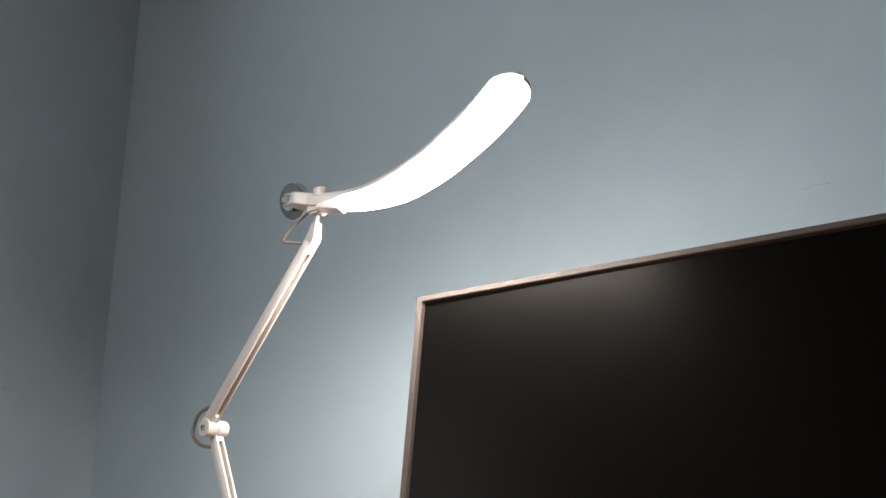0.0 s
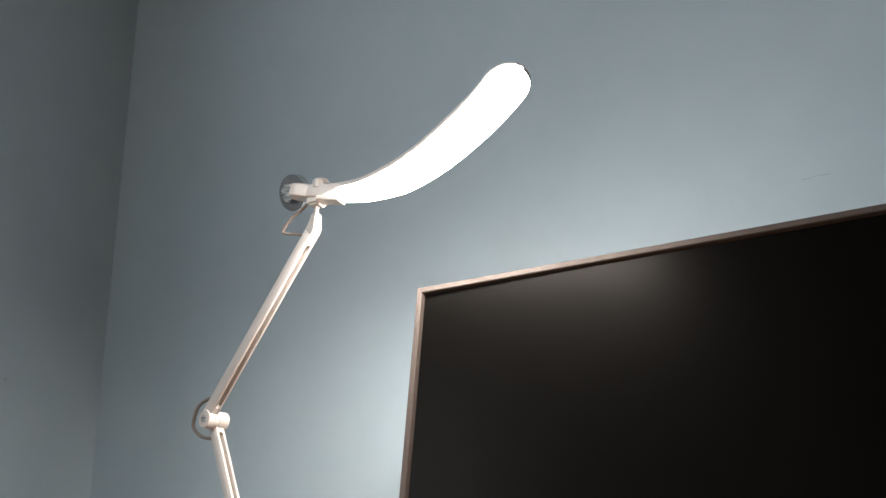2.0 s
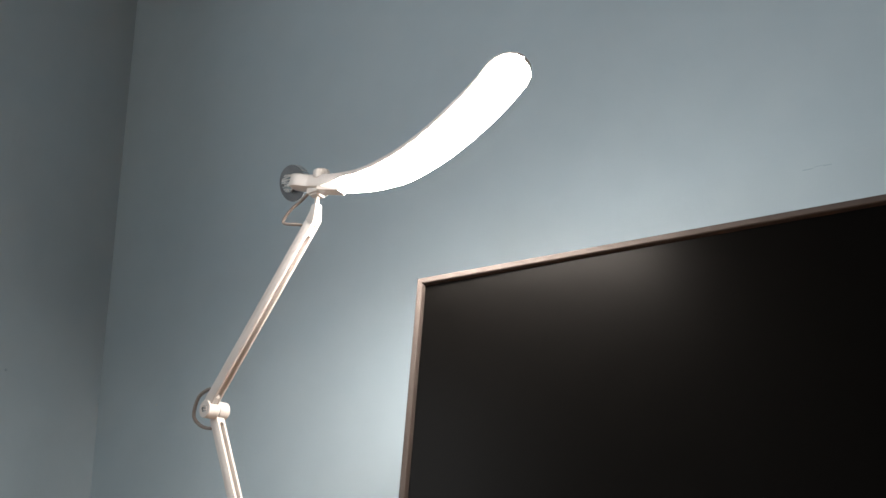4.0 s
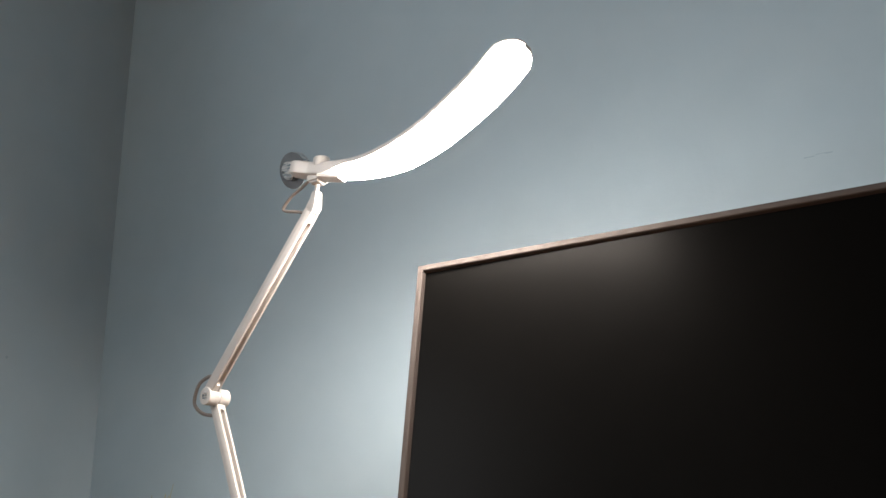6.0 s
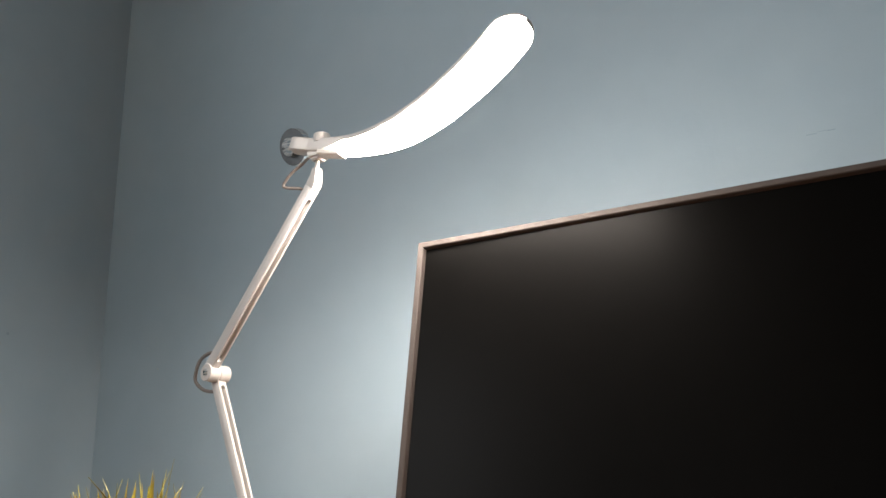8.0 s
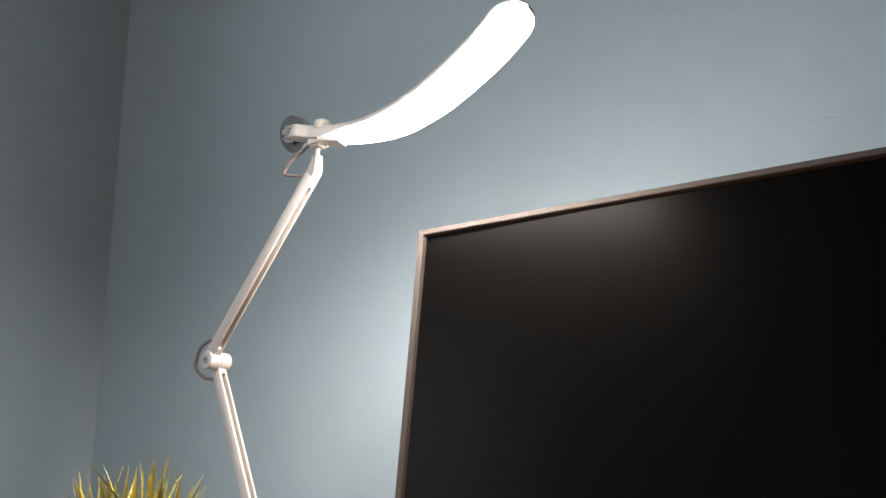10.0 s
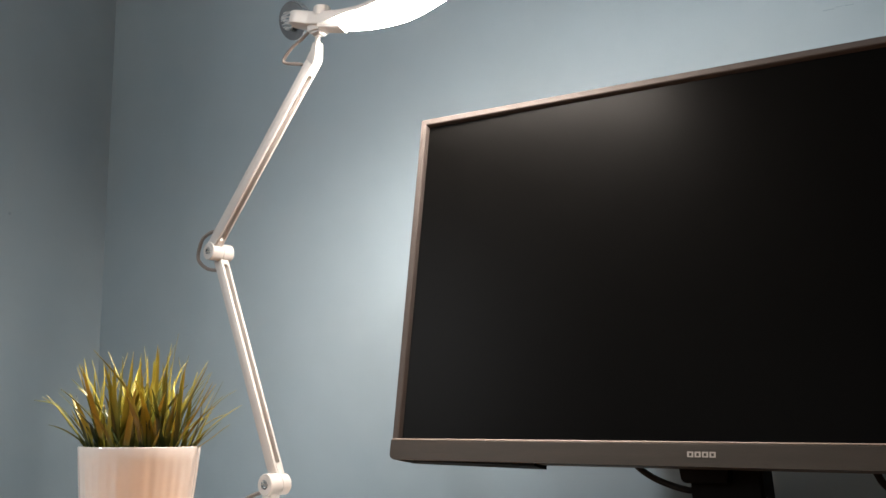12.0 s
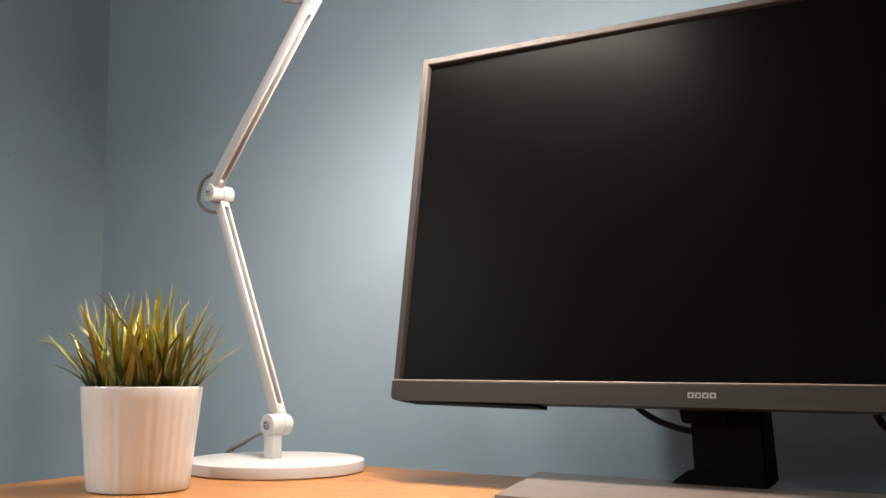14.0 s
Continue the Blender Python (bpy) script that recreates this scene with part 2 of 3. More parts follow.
def room():
    tagged(finish("floor", box(WX0 - 0.12, WX1 + 0.12, WY0 - 0.12, WY1 + 0.12, -0.1, 0), MAT_FLOOR), "brown wooden board floor under the desk", "floor", kind="structure")
    tagged(finish("ceiling", box(WX0 - 0.12, WX1 + 0.12, WY0 - 0.12, WY1 + 0.12, ZC, ZC + 0.1), MAT_CEIL), "plain white painted ceiling above the room", "ceiling", kind="structure")
    tagged(finish("wall_north", box(WX0 - 0.12, WX1 + 0.12, WY1, WY1 + 0.12, 0, ZC), MAT_WALL), "matt blue grey painted wall behind the desk", "wall", kind="structure")
    # the side wall, with the opening of a narrow window
    wy0, wy1, wz0, wz1 = -0.86, -0.50, 1.25, 2.10
    bm = box(WX0 - 0.12, WX0, wy1, WY1, 0, ZC)
    box(WX0 - 0.12, WX0, WY0, wy0, 0, ZC, bm=bm)
    box(WX0 - 0.12, WX0, wy0, wy1, 0, wz0, bm=bm)
    box(WX0 - 0.12, WX0, wy0, wy1, wz1, ZC, bm=bm)
    for vert in bm.verts:
        vert.co.x -= LEAN * (vert.co.z - 1.0)
    tagged(finish("wall_west", bm, MAT_WALL), "blue grey painted side wall in shade", "wall", kind="structure")
    tagged(finish("wall_east", box(WX1, WX1 + 0.12, WY0, WY1, 0, ZC), MAT_LOWBOUNCE), "unseen wall closing the room, darkened to cut bounce light", "wall", kind="structure")
    # high opening out of view, added so fill light reaches the upper walls
    sx0, sx1, sz0, sz1 = -1.50, -0.40, 1.75, 2.45
    bm = box(WX0 - 0.12, sx0, WY0 - 0.12, WY0, 0, ZC)
    box(sx1, WX1 + 0.12, WY0 - 0.12, WY0, 0, ZC, bm=bm)
    box(sx0, sx1, WY0 - 0.12, WY0, 0, sz0, bm=bm)
    box(sx0, sx1, WY0 - 0.12, WY0, sz1, ZC, bm=bm)
    tagged(finish("wall_south", bm, MAT_LOWBOUNCE), "unseen wall darkened to cut bounce, with an added fill opening", "wall", kind="structure")
    west = (WX0 - 0.06, (wy0 + wy1) / 2, (wz0 + wz1) / 2)
    south = ((sx0 + sx1) / 2, WY0 - 0.06, (sz0 + sz1) / 2)
    for eye, way, wide, high, power in ((west, (1, 0, 0), wy1 - wy0, wz1 - wz0, WEST_POWER), (south, (0, 1, 0), sx1 - sx0, sz1 - sz0, SOUTH_POWER)):
        light = bpy.data.lights.new("unseen_window_light", "AREA")
        light.shape, light.size, light.size_y, light.energy = "RECTANGLE", wide - 0.04, high - 0.04, power
        light.color = (0.99, 0.98, 0.97)
        new("unseen_window_light", light).matrix_basis = look(eye, Vector(eye) + Vector(way))


room()


def scuffs():
    """Small dents and rubbed marks in the paint."""
    north, west = bpy.data.objects["wall_north"], bpy.data.objects["wall_west"]
    y = WY1 - 0.0003
    b = bmesh.new()
    for x, z, w, h in ((-0.154, 1.4490, 0.015, 0.0016), (-0.138, 1.4508, 0.016, 0.0011), (-0.127, 1.4498, 0.011, 0.0018)):
        box(x - w / 2, x + w / 2, y, WY1 + 0.001, z - h / 2, z + h / 2, 0.0004, 1, None, b)
    part("scuff", b, MAT_WALLSPOT, north, "small rubbed mark in the paint")
    part("scuff", lathe([(0, 0), (0.0016, 0.0002), (0.0022, 0.0009)], 9, pose(-1.437, y, 1.232, -90, 0, 0)), MAT_CHIP, north, "tiny pale chip in the paint")
    part("scuff", lathe([(0, 0), (0.0028, 0.0002), (0.0034, 0.0009)], 9, pose(WX0 + 0.0007 - LEAN * 0.283, 1.075, 1.283, 0, -90, 0)), MAT_WALLSPOT, west, "tiny dark chip in the paint")


scuffs()


def desk():
    t = thing("desk", (0.0, 0.66, 0), "orange brown beech desk standing against the wall", "desk")
    part("desktop", box(-0.975, 0.95, 0.27, 1.064, DESK_Z - 0.03, DESK_Z, 0.003), MAT_DESK, t)
    for x in (-0.93, 0.9):
        for y in (0.32, 1.01):
            part("leg", box(x - 0.025, x + 0.025, y - 0.025, y + 0.025, 0, DESK_Z - 0.0302, 0.003), MAT_DESK, t)
    part("apron", box(-0.90, 0.87, 1.0, 1.018, DESK_Z - 0.11, DESK_Z - 0.0303, 0.002), MAT_DESK, t)


desk()

# ---- the lamp ----
Z0 = 0.88
ARM_A = radians(100)
U = Vector((math.sin(ARM_A), math.cos(ARM_A), 0))       # along the arms' plane
N = Vector((-math.cos(ARM_A) * -1, -math.sin(ARM_A), 0))  # along the hinge pins, to the room
UP = Vector((0, 0, 1))
FOOT = Vector((-0.815, 0.948, DESK_Z))
HINGE = Vector((-0.8195, 0.956, Z0 - 0.0722))
ELBOW = Vector((-0.9672, 0.9840, Z0 + 0.2525))
BEND = Vector((-0.7600, 0.9480, Z0 + 0.4900))  # where the upper arm turns upright


def lamp():
    t = thing("desk_lamp", FOOT, "white curved desk lamp switched on, two slotted arms", "desk lamp")
    T = Matrix.Translation
    part("base_plate", lathe([(0, 0.0006), (0.1115, 0.0006), (0.1118, 0.0012), (0.1136, 0.0013), (0.1141, 0.0020), (0.1141, 0.0138), (0.1138, 0.0145), (0.1131, 0.0149), (0, 0.0153)],
                             128, T(FOOT)), MAT_LAMP, t)
    # post with its rounded top, on the room side of the hinge
    post_m = basis(Vector((HINGE.x, HINGE.y, 0)) + N * 0.0082, U, N, UP)
    top = HINGE.z
    bm = box(-0.0092, 0.0092, -0.0080, 0.0080, DESK_Z + 0.0145, top, 0.0025, 2, post_m)
    pin = basis(HINGE, U, UP, N)
    lathe([(0, 0.0), (0.0138, 0.0), (0.0142, 0.0006), (0.0142, 0.0182), (0.0134, 0.019), (0, 0.019)], 40, pin, bm)
    part("post", bm, MAT_LAMP, t)
    bolt = part("hinge_pin", lathe([(0.0062, 0.0189), (0.0062, 0.0202), (0.0045, 0.0204), (0.0042, 0.0194), (0, 0.0194)], 24, pin), MAT_STEEL, t, "steel hinge screw")
    part("screw_head", lathe([(0.0026, 0.0193), (0.0026, 0.0206), (0, 0.0208)], 6, pin), MAT_STEEL, bolt)

    def arm(name, a, b, shift, wide, deep, end_a, end_b):
        d = (b - a).normalized()
        front = N.cross(d).normalized()
        if front.dot(U) < 0:
            front = -front
        m = basis(a + N * shift, N, front, d)
        long = (b - a).length
        s0, s1 = end_a + 0.026, long - end_b - 0.0155
        w, h, g = wide / 2, deep / 2, wide * 0.25
        # two cheeks, a floor between them and closed ends make a real groove
        bm = box(-w, -g, -h, h, end_a, long - end_b, 0.0012, 2, m)
        box(g, w, -h, h, end_a, long - end_b, 0.0012, 2, m, bm)
        for round_at, flat_at, way in ((s0, end_a + 0.001, -1), (s1, long - end_b - 0.001, 1)):  # rounded slot ends
            arc = [(g * math.cos(math.pi * k / 8), round_at + way * g * (math.sin(math.pi * k / 8) - 1)) for k in range(9)]
            b = bmesh.new()
            for (xa, za), (xb, zb) in zip(arc, arc[1:]):
                quad = [[b.verts.new((x, y, z)) for x, z in ((xa, za), (xb, zb), (xb, flat_at), (xa, flat_at))] for y in (-h + 0.001, h - 0.0001)]
                b.faces.new(quad[0])
                b.faces.new(quad[1][::-1])
                b.faces.new((quad[0][0], quad[0][1], quad[1][1], quad[1][0]))
            bmesh.ops.remove_doubles(b, verts=b.verts, dist=1e-6)
            b.transform(m)
            join(bm, b)
        box(-g - 0.001, g + 0.001, -h + 0.001, -h + 0.003, s0, s1, 0.0, 1, m, bm)
        return bm, m, (s0, s1, g, h)

    # lower arm: on the wall side of the hinge
    bm, m, (s0, s1, g, h) = arm("lower_arm", HINGE - U * 0.0004, ELBOW - U * 0.0070, -0.0052, 0.0138, 0.0165, 0.0, 0.008)
    lathe([(0, -0.0145), (0.0130, -0.0145), (0.0138, -0.0137), (0.0138, -0.0012), (0.0130, -0.0004), (0, -0.0004)], 40, basis(HINGE, U, UP, N), bm)
    lathe([(0, -0.0178), (0.0120, -0.0178), (0.0130, -0.0168), (0.0130, -0.0012), (0.0126, -0.0003), (0, -0.0003)], 40, basis(ELBOW, U, UP, N), bm)
    limb = part("lower_arm", bm, MAT_LAMP, t)
    part("groove_cable", box(-g + 0.0006, g - 0.0006, -h + 0.003, h - 0.0062, s0 - 0.0004, s1 + 0.0004, 0.0008, 1, m), MAT_GROOVE, limb, "grey cable inside the arm groove")
    # upper arm: on the room side of the elbow
    bm, m, (s0, s1, g, h) = arm("upper_arm", ELBOW - U * 0.0062, BEND - U * 0.0036, 0.0100, 0.0140, 0.0178, 0.0, 0.0)
    lathe([(0, 0.0003), (0.0126, 0.0003), (0.0130, 0.0010), (0.0130, 0.0182), (0.0122, 0.0190), (0, 0.0190)], 40, basis(ELBOW, U, UP, N), bm)
    limb = part("upper_arm", bm, MAT_LAMP, t)
    part("groove_cable", box(-g + 0.0006, g - 0.0006, -h + 0.003, h - 0.0062, s0 - 0.0004, s1 + 0.0004, 0.0008, 1, m), MAT_GROOVE, limb, "grey cable inside the arm groove")
    pin = basis(ELBOW, U, UP, N)
    bolt = part("hinge_pin", lathe([(0.0058, 0.0189), (0.0058, 0.0199), (0.0044, 0.0201), (0.0042, 0.0192), (0, 0.0192)], 24, pin), MAT_STEEL, t, "steel hinge screw")
    part("screw_head", lathe([(0.0024, 0.0191), (0.0024, 0.0203), (0, 0.0205)], 6, pin), MAT_STEEL, bolt)
    # cranked neck that carries the head
    side = [(-0.0103, 0.0059), (-0.0014, 0.0170), (-0.0004, 0.0258), (0.0008, 0.0270), (0.0085, 0.0270), (0.0098, 0.0252), (0.0092, 0.0040), (0.0070, -0.0012), (0.0031, -0.0059)]
    bm = bmesh.new()
    ends = []
    for way in (1, -1):
        ends.append([bm.verts.new(BEND + U * u + UP * z + N * (0.0100 + way * (0.0070 if z < 0.01 else 0.0058))) for u, z in side])
    bm.faces.new(ends[0])
    bm.faces.new(ends[1][::-1])
    for k in range(len(side)):
        j = (k + 1) % len(side)
        bm.faces.new((ends[0][k], ends[0][j], ends[1][j], ends[1][k]))
    bmesh.ops.bevel(bm, geom=bm.edges[:], offset=0.0008, segments=2, affect="EDGES")
    part("neck", bm, MAT_LAMP, t)
    part("swivel", lathe([(0, 0.025), (0.0034, 0.025), (0.0034, 0.037), (0.008, 0.039), (0.0125, 0.046), (0, 0.046)], 32,
                         T(BEND + N * 0.0100 + U * 0.0046)), MAT_LAMP, t, "white swivel under the head")
    # cables: behind the elbow, at the head and at the foot
    e = ELBOW - U * 0.0095 + UP * 0.0015 + N * 0.004
    part("cable", tube([e + U * 0.008 + UP * 0.030 - N * 0.002, e - U * 0.010 + UP * 0.031 - N * 0.002, e - U * 0.028 + UP * 0.022, e - U * 0.037 + UP * 0.002,
                        e - U * 0.033 - UP * 0.011, e - U * 0.017 - UP * 0.023 - N * 0.004, e + U * 0.010 - UP * 0.028 - N * 0.008], 0.0027), MAT_CABLE, t, "grey braided cable looping round the elbow")
    part("cable", tube([(-0.832, 0.976, Z0 - 0.077), (-0.893, 0.998, Z0 - 0.0905), (-0.918, 0.999, Z0 - 0.102), (-0.945, 0.999, Z0 - 0.114), (-0.959, 1.002, Z0 - 0.1245), (-0.967, 1.010, Z0 - 0.1268)], 0.0029),
         MAT_CABLE, t, "grey braided cable running down to the desk")
    head(t)


def head(t):
    HY = 0.925
    line = spline([(-0.792, 0.926, Z0 + 0.5565), (-0.739, 0.934, Z0 + 0.543), (-0.678, 0.933, Z0 + 0.533), (-0.611, 0.916, Z0 + 0.527), (-0.540, 0.887, Z0 + 0.528),
                   (-0.471, 0.851, Z0 + 0.533), (-0.417, 0.820, Z0 + 0.540), (-0.358, 0.779, Z0 + 0.550)], 20)

    def half(s):
        """Half the width along the head: narrow at the joint, broad towards the tip, with a round end."""
        w = 0.0125 + 0.0148 * min(1.0, max(0.0, (s - 0.08) / 0.35)) ** 0.8
        if s < 0.03:
            w *= 0.72 + 0.28 * math.sqrt(s / 0.03)
        if s > 0.93:
            w *= math.sqrt(max(0.03, 1 - ((s - 0.93) / 0.0705) ** 2))
        return w * (1 - 0.09 * s)

    def sweep(thick0, thick1, s0, s1, inset, root=0.0, r=0.003, rise=0.0, shade_skirt=0.0):
        foot = thick0
        b = bmesh.new()
        rings = []
        last = len(line) - 1
        for i, q in enumerate(line):
            s = i / last
            if not s0 <= s <= s1:
                continue
            d = (line[min(i + 1, last)] - line[max(i - 1, 0)]).normalized()
            across = UP.cross(d).normalized()
            nrm = d.cross(across)
            lean = radians(12) * s  # the underside turns a little to the room towards the tip
            across, nrm = across * math.cos(lean) - nrm * math.sin(lean), nrm * math.cos(lean) + across * math.sin(lean)
            w = max(0.002, half(s) - inset)
            thick0 = foot - root * min(1.0, max(0.0, (0.24 - s) / 0.10))  # the root under the joint is deeper
            thick0 += rise * max(0.0, (0.6 - s) / 0.6)
            ring = []
            if shade_skirt:  # added rim on the unseen wall side, holds lamp light off the wall
                top = thick1 - 0.006 * max(0.0, (s - 0.8) / 0.2)  # thinner towards the tip
                drop = thick0 - shade_skirt * min(1.0, max(0.0, (s - 0.22) / 0.08))
                for yy, zz in ((-w, thick0 + r), (-w + r * 0.3, thick0 + r * 0.3), (-w + r, thick0), (w - 0.0006, thick0), (w - 0.0005, drop - 0.0001), (w + 0.0008, drop - 0.0001),
                               (w + 0.0009, top - 0.002), (w - 0.003, top), (-w + 0.003, top), (-w, top - 0.002)):
                    ring.append(b.verts.new(q + across * yy + nrm * zz))
                rings.append(ring)
                continue
            for yy, zz in ((-w, thick0 + r), (-w + r * 0.3, thick0 + r * 0.3), (-w + r, thick0), (w - r, thick0), (w - r * 0.3, thick0 + r * 0.3), (w, thick0 + r),
                           (w, thick1 - 0.003), (w - 0.003, thick1), (-w + 0.003, thick1), (-w, thick1 - 0.003)):
                yy = max(-w, min(w, yy))
                ring.append(b.verts.new(q + across * yy + nrm * zz))
            rings.append(ring)
        k = len(rings[0])
        for lo, hi in zip(rings, rings[1:]):
            for j in range(k):
                b.faces.new((lo[j], lo[(j + 1) % k], hi[(j + 1) % k], hi[j]))
        b.faces.new(rings[0][::-1])
        b.faces.new(rings[-1])
        return b

    part("head_shell", sweep(0.0005, 0.0095, 0.0, 1.0, 0.0, 0.0105, shade_skirt=0.0050), MAT_LAMP, t)
    part("diffuser", sweep(-0.0125, 0.0004, 0.21, 0.994, 0.0010, 0.0, 0.0060, 0.0055), MAT_GLOW, t, "glowing warm white diffuser under the head")
    # dial ring at the joint end of the head
    axis = Vector((-0.15, -0.93, -0.33)).normalized()
    side = axis.cross(UP).normalized()
    c = Vector((-0.8104, HY + 0.020, Z0 + 0.5645))
    m = basis(c, side, axis.cross(side), axis)
    dial = part("dial_ring", lathe([(0.0130, -0.013), (0.0255, -0.013), (0.0270, -0.0118), (0.0270, -0.0006)], 64, m), MAT_STEEL, t, "polished steel rim of the dial")
    part("dial_face", lathe([(0.0140, 0.0), (0.0264, 0.0), (0.0269, -0.0005), (0.0262, -0.0028), (0.0142, -0.0028), (0.0140, 0.0)], 64, m), MAT_RING, dial, "dark grey dial ring")
    part("dial_hub", lathe([(0, -0.012), (0.0135, -0.012), (0.0135, 0.008), (0.0125, 0.0092), (0, 0.0092)], 40, m), MAT_STEEL, dial, "polished steel hub")
    part("dial_pin", lathe([(0, 0.009), (0.0022, 0.009), (0.0020, 0.0104), (0, 0.0104)], 16, m @ Matrix.Translation((0.0095, 0, 0))), MAT_RING, dial, "small dark pin on the hub")
    # clamp under the head, translucent lip of the diffuser and the small cap over it
    b = bmesh.new()
    bmesh.ops.create_cube(b, size=1.0)
    for vert in b.verts:
        up = vert.co.z > 0
        x0, x1 = (-0.768, -0.732) if up else (-0.764, -0.746)
        vert.co = Vector((x1 if vert.co.x > 0 else x0, HY + (0.022 if vert.co.y > 0 else -0.002), Z0 + (0.541 if up else 0.5275)))
    bmesh.ops.bevel(b, geom=b.edges[:], offset=0.003, segments=2, affect="EDGES")
    part("clamp", b, MAT_LAMP, t)
    lip = Matrix.Translation((-0.741, HY + 0.000, Z0 + 0.5330)) @ pose(0, 0, 0, 0, 11, 8)
    part("lip", box(0.0, 0.037, -0.013, 0.009, -0.0060, 0.0, 0.0012, 1, lip), MAT_LAMP, t, "white lip at the lit end of the diffuser")
    part("cap", lathe([(0, 0), (0.0118, 0), (0.0118, 0.012), (0.0106, 0.0135), (0, 0.0135)], 32, Matrix.Translation((-0.744, HY + 0.004, Z0 + 0.5490))), MAT_LAMP, t)
    part("cable", tube([(-0.770, HY + 0.010, Z0 + 0.536), (-0.782, HY + 0.008, Z0 + 0.526), (-0.797, HY + 0.006, Z0 + 0.516), (-0.811, HY + 0.006, Z0 + 0.501), (-0.805, HY + 0.008, Z0 + 0.4955),
                        (-0.785, HY + 0.012, Z0 + 0.4915), (-0.768, HY + 0.02, Z0 + 0.484)], 0.0023), MAT_CABLE, t, "pale braided cable from head to arm")


lamp()

# ---- the monitor ----
MX, MHALF = -0.2573, 0.3645
MON = Matrix.Translation((MX, 0.937, Z0 - 0.0359)) @ pose(0, 0, 0, -8.6, 0, 0.9)
MON_H = 0.4394


def monitor():
    t = thing("monitor", (MX, 0.95, DESK_Z), "large dark monitor switched off, bronze grey bezel and chin", "monitor")
    W, H, c, e = MHALF, MON_H, 0.0233, 0.0095
    part("housing", box(-W + 0.004, W - 0.004, 0.007, 0.036, 0.004, H - 0.004, 0.004, 2, MON), MAT_BLACK, t)
    bm = box(-W + 0.08, W - 0.08, 0.0362, 0.066, 0.05, H - 0.07, 0.014, 3, MON)
    part("back_bulge", bm, MAT_BLACK, t)
    part("screen", box(-W + e + 0.0012, W - e - 0.0012, 0.0008, 0.0068, c - 0.001, H - e - 0.0012, 0.0, 1, MON), MAT_SCREEN, t, "matt black screen switched off")
    # mitred bezel: a flat face and a deep inner slope that falls to the panel
    profile = [(0.0, 0.014), (0.0, -0.0043), (0.0006, -0.0049), (0.0068, -0.0049), (0.0080, -0.0040), (0.0098, 0.0012), (0.0100, 0.0060)]
    b = bmesh.new()
    loops = [[b.verts.new((x, y, z)) for x, z in ((-W + d, c + 0.0003), (-W + d, H - d), (W - d, H - d), (W - d, c + 0.0003))] for d, y in profile]
    for lo, hi in zip(loops, loops[1:]):
        for k in range(3):
            b.faces.new((lo[k], lo[k + 1], hi[k + 1], hi[k]))
    b.transform(MON)
    part("bezel", b, MAT_BEZEL, t, "bronze grey mitred bezel", 20)
    # thin dark seam between bezel and panel
    bm = box(-W + e, -W + e + 0.0012, 0.0016, 0.0068, c, H - e, 0.0, 1, MON)
    box(W - e - 0.0012, W - e, 0.0016, 0.0068, c, H - e, 0.0, 1, MON, bm)
    box(-W + e + 0.0012, W - e - 0.0012, 0.0016, 0.0068, H - e - 0.0012, H - e, 0.0, 1, MON, bm)
    part("seam", bm, MAT_BLACK, t)
    # chin: rounded lower corners, and a chamfer along its upper edge that catches the lamp
    outline = [(W, c), (-W, c)]
    for cx, way in ((-W, 1), (W, -1)):
        arc = [(cx + way * 0.008 * (1 - math.cos(math.pi / 2 * k / 6)), 0.0055 - 0.0062 * math.sin(math.pi / 2 * k / 6)) for k in range(7)]
        outline += arc if way > 0 else arc[::-1]
    b = bmesh.new()
    rows = []
    for y, inset in ((0.016, 0.0), (-0.0053, 0.0), (-0.0075, 0.0020)):
        rows.append([b.verts.new((x, y, min(z, c - inset))) for x, z in outline])
    for lo, hi in zip(rows, rows[1:]):
        for k in range(len(outline)):
            j = (k + 1) % len(outline)
            b.faces.new((lo[k], lo[j], hi[j], hi[k]))
    b.faces.new(rows[0])
    b.faces.new(rows[-1][::-1])
    b.transform(MON)
    chin = part("chin", b, MAT_CHIN, t, "grey brown chin with a bright upper edge", 20)
    # paler strip added to give the chin edge its lamp highlight
    part("edge_glint", box(-W + 0.001, W - 0.001, -0.0070, -0.0040, c - 0.0009, c + 0.0007, 0.0005, 1, MON), MAT_TRAY, chin, "thin paler strip standing in for the chin's lit edge")
    for way in (-1, 1):
        b = bmesh.new()
        bmesh.ops.create_cube(b, size=1.0)
        for vert in b.verts:
            outer = vert.co.x < 0
            x = W - 0.012 if outer else W - 0.184
            vert.co = Vector((way * x, 0.030 if vert.co.y > 0 else -0.0035, 0.0020 if vert.co.z > 0 else (-0.0010 if outer else -0.0036)))
        b.transform(MON)
        part("speaker_grille", b, MAT_BLACK, chin, "black wedge shaped speaker grille under the chin")
    # maker's mark: four plain hollow shapes
    bm = None
    for k in range(4):
        x = -0.0136 + k * 0.0073
        for x0, x1, z0, z1 in ((x, x + 0.0016, 0.0085, 0.0140), (x + 0.0044, x + 0.0060, 0.0085, 0.0140), (x + 0.0016, x + 0.0044, 0.0126, 0.0140), (x + 0.0016, x + 0.0044, 0.0085, 0.0097)):
            bm = box(x0, x1, -0.0079, -0.0074, z0, z1, 0.0, 1, MON, bm)
    part("mark", bm, MAT_MARK, chin, "pale maker's mark as plain shapes")
    # stand
    b = box(-0.294, -0.240, 0.968, 0.985, Z0 - 0.054, Z0 - 0.025, 0.004, 2)
    for vert in b.verts:
        vert.co.x += 0.35 * max(0.0, Z0 - 0.040 - vert.co.z) * (1 if vert.co.x < -0.267 else -0.4)
    part("hinge_block", b, MAT_BLACK, t)
    b = bmesh.new()
